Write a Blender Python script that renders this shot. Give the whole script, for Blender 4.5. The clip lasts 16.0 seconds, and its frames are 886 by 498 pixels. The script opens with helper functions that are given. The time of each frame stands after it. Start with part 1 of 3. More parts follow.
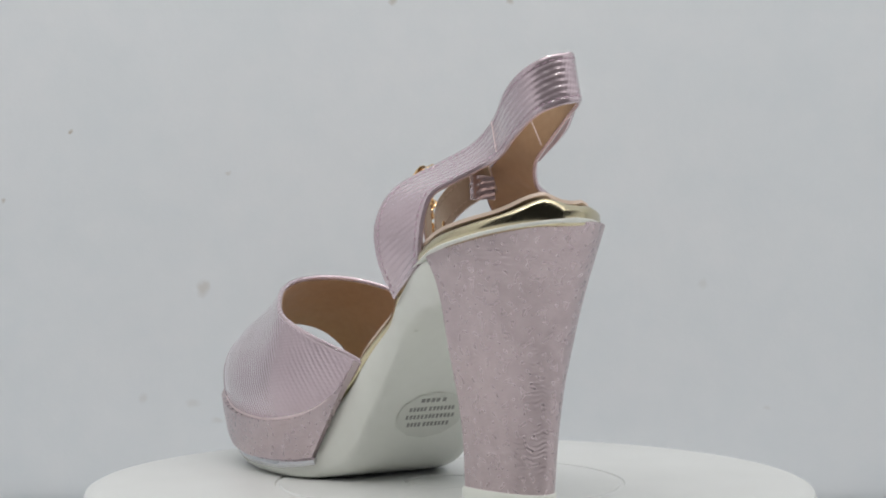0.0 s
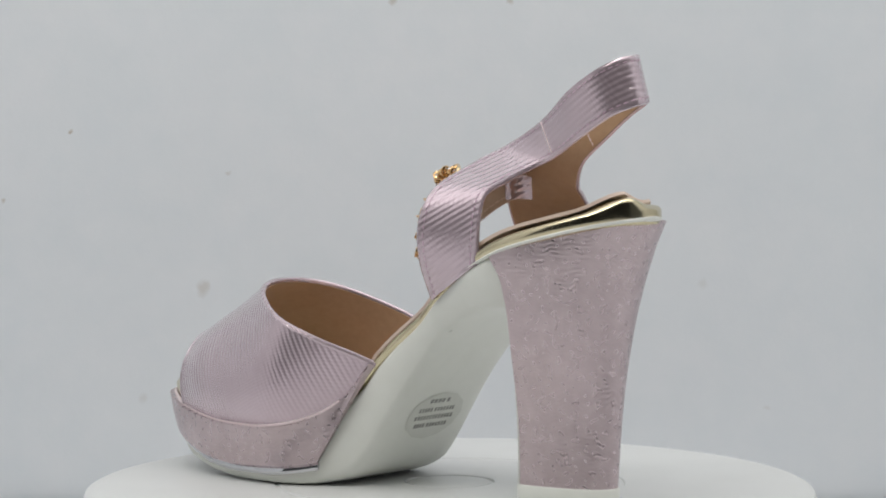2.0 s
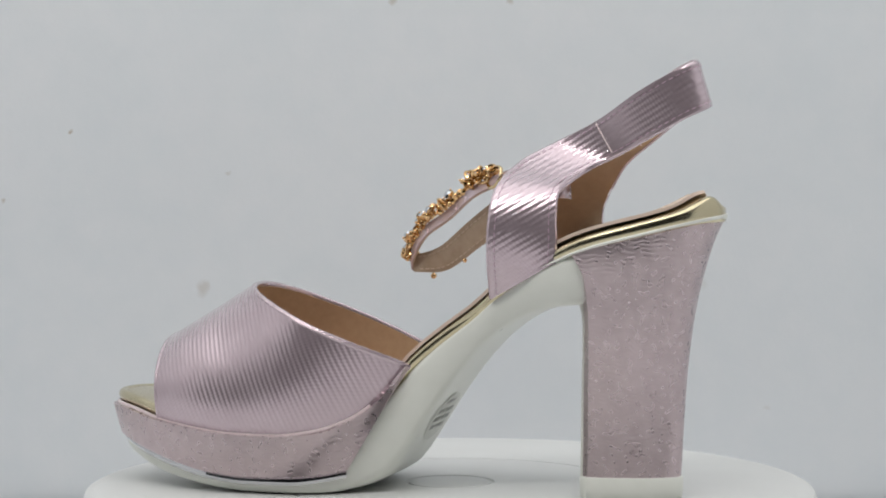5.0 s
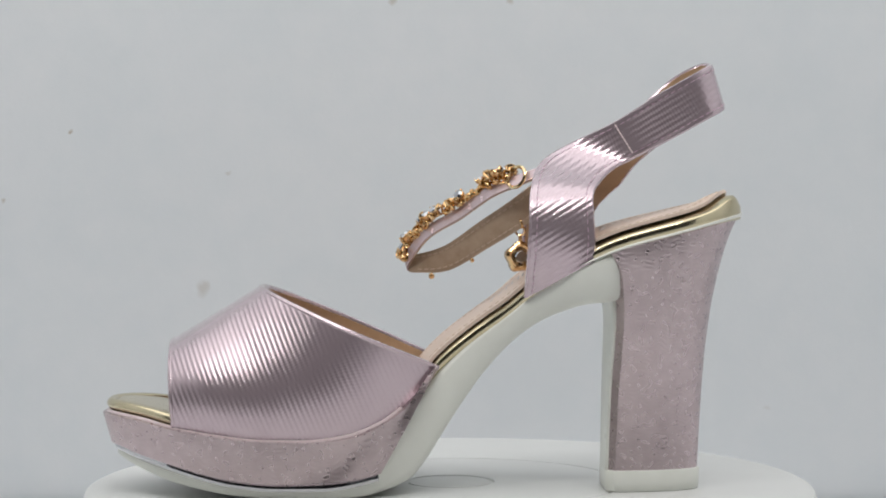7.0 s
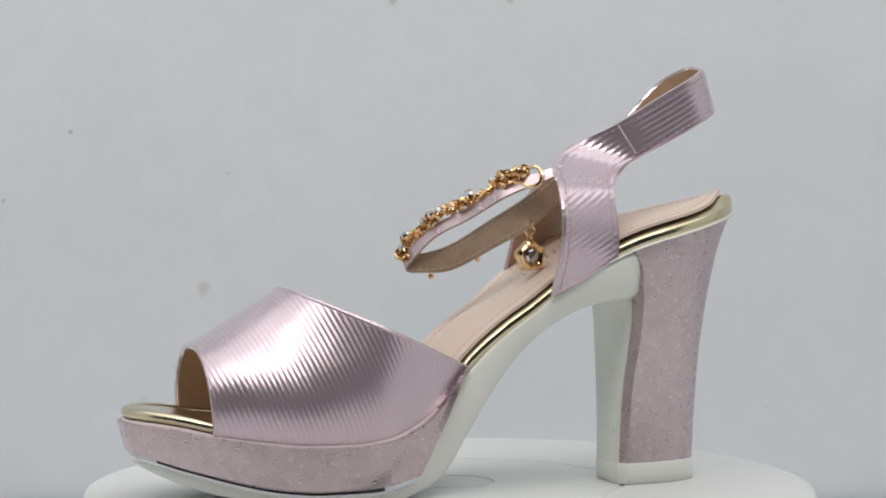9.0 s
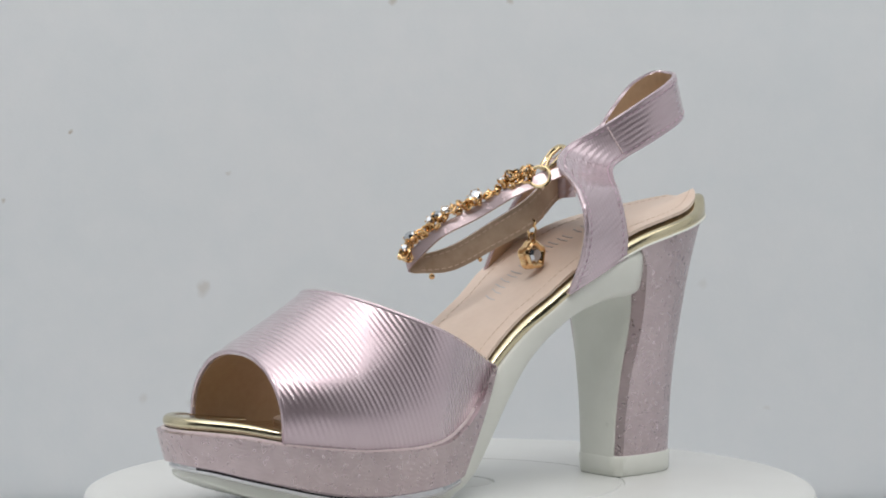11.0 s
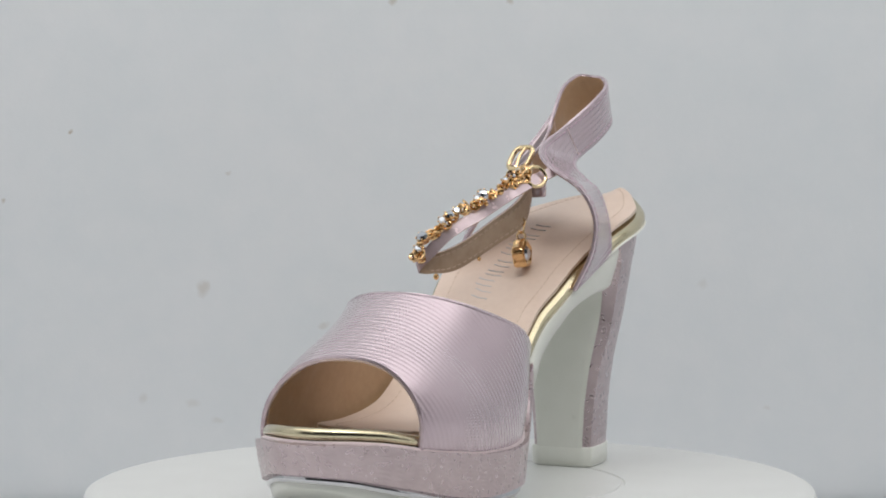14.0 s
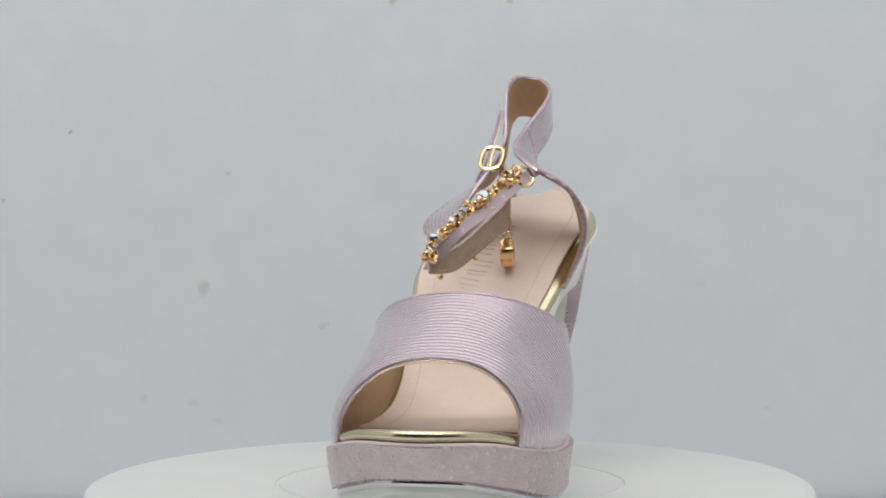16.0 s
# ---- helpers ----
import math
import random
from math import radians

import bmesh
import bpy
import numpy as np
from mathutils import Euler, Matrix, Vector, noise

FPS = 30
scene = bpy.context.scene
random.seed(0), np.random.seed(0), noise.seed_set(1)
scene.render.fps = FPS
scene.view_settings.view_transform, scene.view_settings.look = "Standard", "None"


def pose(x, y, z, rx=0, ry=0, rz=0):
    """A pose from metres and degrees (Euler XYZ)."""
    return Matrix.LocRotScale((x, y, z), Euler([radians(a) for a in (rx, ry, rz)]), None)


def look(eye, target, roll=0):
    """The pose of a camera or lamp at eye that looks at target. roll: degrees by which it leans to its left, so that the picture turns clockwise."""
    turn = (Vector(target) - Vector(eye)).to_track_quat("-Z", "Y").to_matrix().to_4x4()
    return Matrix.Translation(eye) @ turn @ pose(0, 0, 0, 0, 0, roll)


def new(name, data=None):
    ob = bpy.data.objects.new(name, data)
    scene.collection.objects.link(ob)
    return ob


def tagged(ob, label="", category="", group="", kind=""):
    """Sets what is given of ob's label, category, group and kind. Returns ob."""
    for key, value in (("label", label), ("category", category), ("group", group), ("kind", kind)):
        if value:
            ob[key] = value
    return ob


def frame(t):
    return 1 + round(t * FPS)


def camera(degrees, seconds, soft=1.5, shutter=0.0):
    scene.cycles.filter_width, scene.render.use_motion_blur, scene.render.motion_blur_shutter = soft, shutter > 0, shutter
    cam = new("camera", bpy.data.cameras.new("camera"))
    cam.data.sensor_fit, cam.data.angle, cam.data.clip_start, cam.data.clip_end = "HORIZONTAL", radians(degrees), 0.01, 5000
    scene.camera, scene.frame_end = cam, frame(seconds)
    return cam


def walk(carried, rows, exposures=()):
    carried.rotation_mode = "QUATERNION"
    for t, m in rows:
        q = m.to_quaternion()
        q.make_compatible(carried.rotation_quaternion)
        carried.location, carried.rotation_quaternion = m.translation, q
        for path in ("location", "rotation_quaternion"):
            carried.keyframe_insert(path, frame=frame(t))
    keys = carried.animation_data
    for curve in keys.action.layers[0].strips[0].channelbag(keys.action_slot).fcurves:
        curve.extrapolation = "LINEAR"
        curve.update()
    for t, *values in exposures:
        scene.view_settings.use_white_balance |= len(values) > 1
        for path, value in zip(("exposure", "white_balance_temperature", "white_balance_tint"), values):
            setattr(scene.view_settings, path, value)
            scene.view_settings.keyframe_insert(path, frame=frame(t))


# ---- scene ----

# ================= camera =================
MM = 0.001
EYE = (0.0, -0.74060, 0.10767)
cam = camera(23.33, 16.0, soft=1.9)
STAND = look(EYE, (-0.00293, 0.25940, 0.07107), -0.133)
walk(cam, [(0.0, STAND), (16.0, STAND)])

# ================= light =================
world = bpy.data.worlds.new("world")
scene.world = world
world.use_nodes = True
world.node_tree.nodes["Background"].inputs[0].default_value = (0.9, 0.95, 1.0, 1)
world.node_tree.nodes["Background"].inputs[1].default_value = 0.05
scene.view_settings.exposure = 0.0


def area_lamp(name, eye, target, sx, sy, power, colour=(1, 1, 1)):
    data = bpy.data.lights.new(name, "AREA")
    data.shape, data.size, data.size_y, data.energy, data.color = "RECTANGLE", sx, sy, power, colour
    ob = new(name, data)
    ob.matrix_world = look(eye, target)
    return ob


area_lamp("booth_panel_light", (0.0, -0.20, 0.780), (0.0, -0.20, 0.0), 1.36, 0.76, 3.95, (1.0, 0.99, 0.97))
area_lamp("front_strip_light", (-0.03, -0.47, 0.74), (0.0, 0.0, 0.05), 0.90, 0.026, 2.4, (1.0, 0.98, 0.95))


# ================= materials =================
def material(name, colour, rough=0.5, metal=0.0, spec=0.5):
    m = bpy.data.materials.new(name)
    m.use_nodes = True
    b = m.node_tree.nodes["Principled BSDF"]
    b.inputs["Base Color"].default_value = (*colour, 1)
    b.inputs["Roughness"].default_value = rough
    b.inputs["Metallic"].default_value = metal
    b.inputs["Specular IOR Level"].default_value = spec
    return m


class Nodes:
    """Short hand for node trees."""

    def __init__(self, m):
        self.t = m.node_tree
        self.bsdf = self.t.nodes["Principled BSDF"]
        self.coord = self.t.nodes.new("ShaderNodeTexCoord").outputs["Object"]

    def link(self, a, b):
        self.t.links.new(a, b)

    def noise(self, scale, detail=3.0, vector=None, rough=0.55):
        n = self.t.nodes.new("ShaderNodeTexNoise")
        n.inputs["Scale"].default_value, n.inputs["Detail"].default_value = scale, detail
        n.inputs["Roughness"].default_value = rough
        self.link(vector or self.coord, n.inputs["Vector"])
        return n.outputs["Fac"]

    def stretch(self, x, y, z, vector=None):
        n = self.t.nodes.new("ShaderNodeMapping")
        n.inputs["Scale"].default_value = (x, y, z)
        self.link(vector or self.coord, n.inputs["Vector"])
        return n.outputs["Vector"]

    def math(self, kind, a, b=0.0, c=None):
        n = self.t.nodes.new("ShaderNodeMath")
        n.operation = kind
        for k, v in enumerate((a, b) if c is None else (a, b, c)):
            if hasattr(v, "is_linked"):
                self.link(v, n.inputs[k])
            else:
                n.inputs[k].default_value = v
        return n.outputs[0]

    def dot(self, x, y, z, vector=None):
        n = self.t.nodes.new("ShaderNodeVectorMath")
        n.operation = "DOT_PRODUCT"
        self.link(vector or self.coord, n.inputs[0])
        n.inputs[1].default_value = (x, y, z)
        return n.outputs["Value"]

    def ramp(self, fac, *stops):
        n = self.t.nodes.new("ShaderNodeValToRGB")
        e = n.color_ramp.elements
        while len(e) < len(stops):
            e.new(0.5)
        for k, (pos, col) in enumerate(stops):
            e[k].position, e[k].color = pos, (*col, 1)
        self.link(fac, n.inputs["Fac"])
        return n.outputs["Color"]

    def range(self, fac, a, b, c, d):
        n = self.t.nodes.new("ShaderNodeMapRange")
        for k, v in zip(("From Min", "From Max", "To Min", "To Max"), (a, b, c, d)):
            n.inputs[k].default_value = v
        self.link(fac, n.inputs["Value"])
        return n.outputs["Result"]

    def bump(self, height, distance, strength=1.0, after=None):
        n = self.t.nodes.new("ShaderNodeBump")
        n.inputs["Distance"].default_value, n.inputs["Strength"].default_value = distance, strength
        self.link(height, n.inputs["Height"])
        if after:
            self.link(after, n.inputs["Normal"])
        self.link(n.outputs["Normal"], self.bsdf.inputs["Normal"])
        return n.outputs["Normal"]


def ribbed_pink(name, axis, period):
    """Pearly pink leather pressed with fine parallel ribs, each broken into small beads."""
    m = material(name, (0.60, 0.48, 0.52), 0.22, 0.63)
    n = Nodes(m)
    wob = n.math("MULTIPLY", n.noise(70, 1), 0.0004)
    q = n.math("ADD", n.dot(*axis), wob)
    rib = n.math("SINE", n.math("MULTIPLY", q, 2 * math.pi / period))
    along = n.math("ADD", n.dot(-axis[2], 0.8, axis[0]), n.math("MULTIPLY", n.noise(420, 2), 0.0009))
    across = n.math("SINE", n.math("MULTIPLY", along, 2 * math.pi / (period * 0.62)))
    h = n.math("ADD", rib, n.math("MULTIPLY", across, 0.34))
    film = n.bump(h, 0.00007, 1.0)
    n.bump(h, 0.000034, 1.0)
    n.link(film, n.bsdf.inputs["Coat Normal"])
    n.bsdf.inputs["Coat Weight"].default_value = 1.0
    n.bsdf.inputs["Coat Roughness"].default_value = 0.04
    n.bsdf.inputs["Coat IOR"].default_value = 1.5
    col = n.ramp(n.noise(60, 4), (0.3, (0.55, 0.44, 0.485)), (0.7, (0.595, 0.48, 0.525)))
    n.link(col, n.bsdf.inputs["Base Color"])
    n.link(n.range(n.noise(500, 3), 0.3, 0.7, 0.19, 0.25), n.bsdf.inputs["Roughness"])
    return m


def eel_pink(name):
    """Pink foil leather pressed with short wavy wrinkles in upright columns."""
    m = material(name, (0.52, 0.42, 0.44), 0.3, 0.84)
    n = Nodes(m)
    warp = n.noise(1.0, 0, n.stretch(300, 300, 100))
    q = n.math("ADD", n.dot(0.0, 0.0, 1.0), n.math("MULTIPLY", warp, 0.0036))
    wave = n.math("SINE", n.math("MULTIPLY", q, 2 * math.pi / 0.0015))
    columns = n.range(n.noise(1.0, 1, n.stretch(330, 330, 14)), 0.38, 0.56, 0.22, 1.0)
    broken = n.range(n.noise(1.0, 0, n.stretch(280, 280, 200)), 0.32, 0.50, 0.3, 1.0)
    grain = n.noise(500, 0)
    ridges = n.math("MULTIPLY", n.math("MULTIPLY", wave, columns), broken)
    h = n.math("ADD", n.math("MULTIPLY", ridges, 0.9), n.math("MULTIPLY", grain, 0.2))
    n.bump(h, 0.00003, 1.0)
    col = n.ramp(n.noise(220, 4), (0.32, (0.51, 0.42, 0.435)), (0.68, (0.565, 0.47, 0.485)))
    n.link(col, n.bsdf.inputs["Base Color"])
    n.link(n.range(grain, 0.3, 0.7, 0.26, 0.34), n.bsdf.inputs["Roughness"])
    return m


def grained(name, a, b, rough, metal=0.0, scale=300, depth=0.00005, spec=0.5):
    """A plain surface with two scales of tone and fine relief."""
    m = material(name, a, rough, metal, spec)
    n = Nodes(m)
    f = n.math("ADD", n.math("MULTIPLY", n.noise(scale, 4), 0.5), n.math("MULTIPLY", n.noise(scale * 0.08, 3), 0.5))
    n.link(n.ramp(f, (0.35, a), (0.65, b)), n.bsdf.inputs["Base Color"])
    n.link(n.range(n.noise(scale * 0.5, 3), 0.3, 0.7, rough * 0.85, rough * 1.15), n.bsdf.inputs["Roughness"])
    if depth:
        n.bump(n.noise(scale * 2, 3), depth)
    return m


VAMP_PINK = ribbed_pink("vamp_leather", (1.0, 0.0, 0.42), 0.0018)
STRAP_PINK = ribbed_pink("strap_leather", (-0.52, 0.0, 0.86), 0.0019)
EEL = eel_pink("embossed_foil")
PIPING = grained("piping_pink", (0.74, 0.62, 0.63), (0.80, 0.69, 0.70), 0.35, 0.1)
STRAP_PLAIN = grained("pearl_pink", (0.60, 0.48, 0.51), (0.67, 0.55, 0.58), 0.24, 0.5, 500, 0.00008)
TAN = grained("tan_lining", (0.42, 0.275, 0.165), (0.49, 0.33, 0.205), 0.55, 0.0, 420)
STRAP_TAN = grained("strap_lining", (0.40, 0.29, 0.20), (0.52, 0.40, 0.30), 0.6, 0.0, 260)
SOCK = grained("insole_leather", (0.71, 0.565, 0.475), (0.76, 0.615, 0.525), 0.48, 0.0, 380)
WHITE = grained("white_sole", (0.79, 0.80, 0.74), (0.83, 0.84, 0.785), 0.32, 0.0, 140, 0.00002)
GOLD_EDGE = grained("pale_gold_foil", (0.60, 0.53, 0.36), (0.68, 0.61, 0.43), 0.2, 1.0, 200, 0.00002)
GOLD = grained("gold_metal", (0.74, 0.48, 0.22), (0.82, 0.57, 0.31), 0.18, 1.0, 900, 0.00003)
PALE_GOLD = grained("buckle_gold", (0.78, 0.62, 0.36), (0.84, 0.68, 0.42), 0.16, 1.0, 900, 0.00002)
CHROME = grained("chrome", (0.58, 0.58, 0.60), (0.64, 0.64, 0.66), 0.07, 1.0, 300, 0.00001)
THREAD = grained("pink_thread", (0.40, 0.27, 0.34), (0.48, 0.34, 0.42), 0.6, 0.0, 800)
TAN_THREAD = grained("tan_thread", (0.54, 0.41, 0.31), (0.62, 0.48, 0.38), 0.6, 0.0, 800)
PALE_THREAD = grained("pale_thread", (0.78, 0.66, 0.66), (0.85, 0.74, 0.74), 0.5, 0.0, 800)
INK = grained("grey_print", (0.27, 0.27, 0.25), (0.35, 0.35, 0.33), 0.6)
SILVER_PRINT = grained("silver_print", (0.55, 0.52, 0.52), (0.63, 0.60, 0.60), 0.35, 0.6)
STICKER = grained("clear_sticker", (0.69, 0.70, 0.64), (0.73, 0.74, 0.68), 0.4)
PLATTER = grained("white_plastic", (0.67, 0.68, 0.67), (0.71, 0.72, 0.71), 0.34, 0.0, 90, 0.00002)
TABLE = grained("white_table", (0.74, 0.75, 0.76), (0.79, 0.80, 0.81), 0.45, 0.0, 40, 0.00005)
PANEL = grained("white_panel", (0.76, 0.77, 0.78), (0.80, 0.81, 0.82), 0.7, 0.0, 30, 0.00008)
DARK = grained("dark_room", (0.07, 0.07, 0.075), (0.10, 0.10, 0.105), 0.8, 0.0, 8, 0.0001)
CRYSTAL = material("crystal", (0.56, 0.58, 0.62), 0.02, 0.95)


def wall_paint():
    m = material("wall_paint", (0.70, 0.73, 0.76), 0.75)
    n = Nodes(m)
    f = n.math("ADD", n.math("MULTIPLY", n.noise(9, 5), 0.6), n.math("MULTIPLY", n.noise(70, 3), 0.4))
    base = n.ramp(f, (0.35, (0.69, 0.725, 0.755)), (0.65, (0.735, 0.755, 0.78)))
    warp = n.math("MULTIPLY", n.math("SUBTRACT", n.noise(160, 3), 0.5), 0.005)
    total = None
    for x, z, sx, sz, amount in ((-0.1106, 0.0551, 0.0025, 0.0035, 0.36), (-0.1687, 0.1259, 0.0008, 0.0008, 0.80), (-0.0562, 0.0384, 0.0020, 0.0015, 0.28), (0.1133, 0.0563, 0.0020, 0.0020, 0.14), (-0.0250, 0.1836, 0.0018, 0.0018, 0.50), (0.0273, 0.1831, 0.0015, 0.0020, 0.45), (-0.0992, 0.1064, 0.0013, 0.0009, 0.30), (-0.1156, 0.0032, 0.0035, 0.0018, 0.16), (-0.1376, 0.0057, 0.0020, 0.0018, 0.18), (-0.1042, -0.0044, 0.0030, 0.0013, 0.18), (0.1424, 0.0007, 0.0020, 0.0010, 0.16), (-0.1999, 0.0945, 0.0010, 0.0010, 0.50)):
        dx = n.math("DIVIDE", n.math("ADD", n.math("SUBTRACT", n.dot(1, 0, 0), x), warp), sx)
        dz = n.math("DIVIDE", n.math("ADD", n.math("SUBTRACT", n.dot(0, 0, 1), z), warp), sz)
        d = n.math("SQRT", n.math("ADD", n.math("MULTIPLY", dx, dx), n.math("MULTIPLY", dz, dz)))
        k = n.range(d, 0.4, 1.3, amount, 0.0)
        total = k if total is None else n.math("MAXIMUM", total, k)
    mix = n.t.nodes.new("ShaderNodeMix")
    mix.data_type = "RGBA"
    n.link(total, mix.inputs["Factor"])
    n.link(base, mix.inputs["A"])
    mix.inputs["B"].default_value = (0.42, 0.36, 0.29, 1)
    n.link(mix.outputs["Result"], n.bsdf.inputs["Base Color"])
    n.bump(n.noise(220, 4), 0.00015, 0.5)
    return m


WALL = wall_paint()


# ================= mesh tools =================
def curve(*tab):
    """A smooth function through (x, value) pairs."""
    xs, ys = np.array([a for a, _ in tab], float), np.array([b for _, b in tab], float)
    h, s = np.diff(xs), np.diff(ys) / np.diff(xs)
    m = np.zeros(len(xs))
    m[0], m[-1] = s[0], s[-1]
    for k in range(1, len(xs) - 1):
        if s[k - 1] * s[k] > 0:
            w1, w2 = 2 * h[k] + h[k - 1], h[k] + 2 * h[k - 1]
            m[k] = (w1 + w2) / (w1 / s[k - 1] + w2 / s[k])

    def f(x):
        x = min(max(x, xs[0]), xs[-1])
        k = min(int(np.searchsorted(xs, x, side="right")) - 1, len(h) - 1)
        t = (x - xs[k]) / h[k]
        return float((2 * t**3 - 3 * t**2 + 1) * ys[k] + (t**3 - 2 * t**2 + t) * h[k] * m[k]
                     + (3 * t**2 - 2 * t**3) * ys[k + 1] + (t**3 - t**2) * h[k] * m[k + 1])
    return f


def spline(points, count):
    """Points evenly spaced in parameter on a Catmull-Rom curve."""
    p = np.array(points, float)
    q = np.vstack([2 * p[0] - p[1], p, 2 * p[-1] - p[-2]])
    out = []
    for u in np.linspace(0, len(p) - 1, count):
        k = min(int(u), len(p) - 2)
        t = u - k
        a, b, c, d = q[k:k + 4]
        out.append(0.5 * (2 * b + (c - a) * t + (2 * a - 5 * b + 4 * c - d) * t * t + (3 * b - a - 3 * c + d) * t**3))
    return np.array(out)


def mesh_of(verts, faces, mat, smooth=True, angle=None):
    me = bpy.data.meshes.new("mesh")
    me.from_pydata([tuple(v) for v in verts], [], faces)
    bm = bmesh.new()
    bm.from_mesh(me)
    bmesh.ops.remove_doubles(bm, verts=bm.verts, dist=1e-6)
    bmesh.ops.recalc_face_normals(bm, faces=bm.faces)
    for f in bm.faces:
        f.smooth = smooth
    if angle:
        for e in bm.edges:
            if len(e.link_faces) == 2 and e.calc_face_angle(0) > radians(angle):
                e.smooth = False
    bm.to_mesh(me)
    bm.free()
    me.materials.append(mat)
    return me


def part(name, me, parent=None, label=""):
    ob = new(name, me)
    ob.parent = parent
    return tagged(ob, label)


def loft(rings, closed_ends=True):
    """Vertices and faces of a skin over rings of equal count."""
    n, verts, faces = len(rings[0]), [], []
    for r in rings:
        verts += [tuple(v) for v in r]
    for i in range(len(rings) - 1):
        for j in range(n):
            a, b = i * n + j, i * n + (j + 1) % n
            faces.append((a, b, b + n, a + n))
    if closed_ends:
        faces.append(tuple(range(n)))
        faces.append(tuple((len(rings) - 1) * n + j for j in range(n)))
    return verts, faces


def grid_normals(g):
    du = np.gradient(g, axis=0)
    dv = np.gradient(g, axis=1)
    nn = np.cross(du, dv)
    return nn / (np.linalg.norm(nn, axis=2, keepdims=True) + 1e-12)


def sheet(g, low, high):
    """A closed solid between two offsets of a grid of points."""
    g = np.array(g, float)
    nn = grid_normals(g)
    r, c = g.shape[:2]
    a, b = g + nn * low, g + nn * high
    verts = [tuple(v) for v in a.reshape(-1, 3)] + [tuple(v) for v in b.reshape(-1, 3)]
    o, faces = r * c, []
    for i in range(r - 1):
        for j in range(c - 1):
            k = i * c + j
            faces.append((k, k + 1, k + c + 1, k + c))
            faces.append((o + k, o + k + c, o + k + c + 1, o + k + 1))
    for i in range(r - 1):
        for j in (0, c - 1):
            k = i * c + j
            faces.append((k, k + c, o + k + c, o + k))
    for j in range(c - 1):
        for i in (0, r - 1):
            k = i * c + j
            faces.append((k, k + 1, o + k + 1, o + k))
    return verts, faces


def tube(points, radius, sides=8, closed=False):
    """A round cord along points."""
    p = np.array(points, float)
    n = len(p)
    t = np.array([p[(i + 1) % n] - p[i - 1] if closed else p[min(i + 1, n - 1)] - p[max(i - 1, 0)] for i in range(n)])
    t /= np.linalg.norm(t, axis=1, keepdims=True) + 1e-12
    up = np.array([0.0, 0.0, 1.0]) if abs(t[0][2]) < 0.9 else np.array([1.0, 0.0, 0.0])
    rings = []
    for k in range(n):
        up = up - t[k] * (up @ t[k])
        up /= np.linalg.norm(up)
        side = np.cross(t[k], up)
        rings.append([p[k] + radius * (math.cos(a) * up + math.sin(a) * side)
                      for a in np.linspace(0, 2 * math.pi, sides, endpoint=False)])
    if closed:
        rings.append(rings[0])
        return loft(rings, False)
    return loft(rings)


def join(pieces):
    verts, faces = [], []
    for v, f in pieces:
        o = len(verts)
        verts += list(v)
        faces += [tuple(k + o for k in q) for q in f]
    return verts, faces


def scaled(vf, s=MM):
    return [tuple(np.array(v) * s) for v in vf[0]], vf[1]


def solid(vf, mat, smooth=True, angle=35):
    """A mesh from millimetre data."""
    v, f = scaled(vf)
    return mesh_of(v, f, mat, smooth, angle)


def dashes(points, length, gap, radius, sides=5):
    """Stitches: short rounded dashes along a line (mm)."""
    p = np.array(points, float)
    seg = np.linalg.norm(np.diff(p, axis=0), axis=1)
    s = np.concatenate([[0], np.cumsum(seg)])
    out, at = [], gap
    while at + length < s[-1]:
        ends = [np.array([np.interp(at + k * length, s, p[:, c]) for c in range(3)]) for k in (0, 0.5, 1)]
        out.append(tube(ends, radius, sides))
        at += length + gap
    return join(out)


def ball(centre, r, rings=6, seg=8, squash=(1, 1, 1)):
    rr = []
    for i in range(rings + 1):
        a = math.pi * i / rings
        rr.append([np.array(centre) + np.array(squash) * r * np.array(
            (max(math.sin(a), 0.02) * math.cos(b), max(math.sin(a), 0.02) * math.sin(b), math.cos(a)))
            for b in np.linspace(0, 2 * math.pi, seg, endpoint=False)])
    return loft(rr)


def turned(vf, centre, normal, spin=0.0):
    """Carry a piece modelled round the origin (axis z) to a place and direction."""
    q = Vector(normal).to_track_quat("Z", "Y").to_matrix() @ Matrix.Rotation(spin, 3, "Z")
    return [tuple(np.array(centre) + np.array(q @ Vector(v))) for v in vf[0]], vf[1]


# ================= the place =================
def box(name, x0, x1, y0, y1, z0, z1, mat, bevel=0.004, parent=None, label=""):
    bm = bmesh.new()
    bmesh.ops.create_cube(bm, size=1.0)
    for v in bm.verts:
        v.co = ((x0 + x1) / 2 + v.co.x * (x1 - x0), (y0 + y1) / 2 + v.co.y * (y1 - y0), (z0 + z1) / 2 + v.co.z * (z1 - z0))
    if bevel:
        bmesh.ops.bevel(bm, geom=bm.edges[:], offset=bevel, segments=2, affect="EDGES")
    me = bpy.data.meshes.new(name)
    bm.to_mesh(me)
    bm.free()
    me.materials.append(mat)
    return part(name, me, parent, label)


WALL_Y, TABLE_Z = 0.22, -0.040


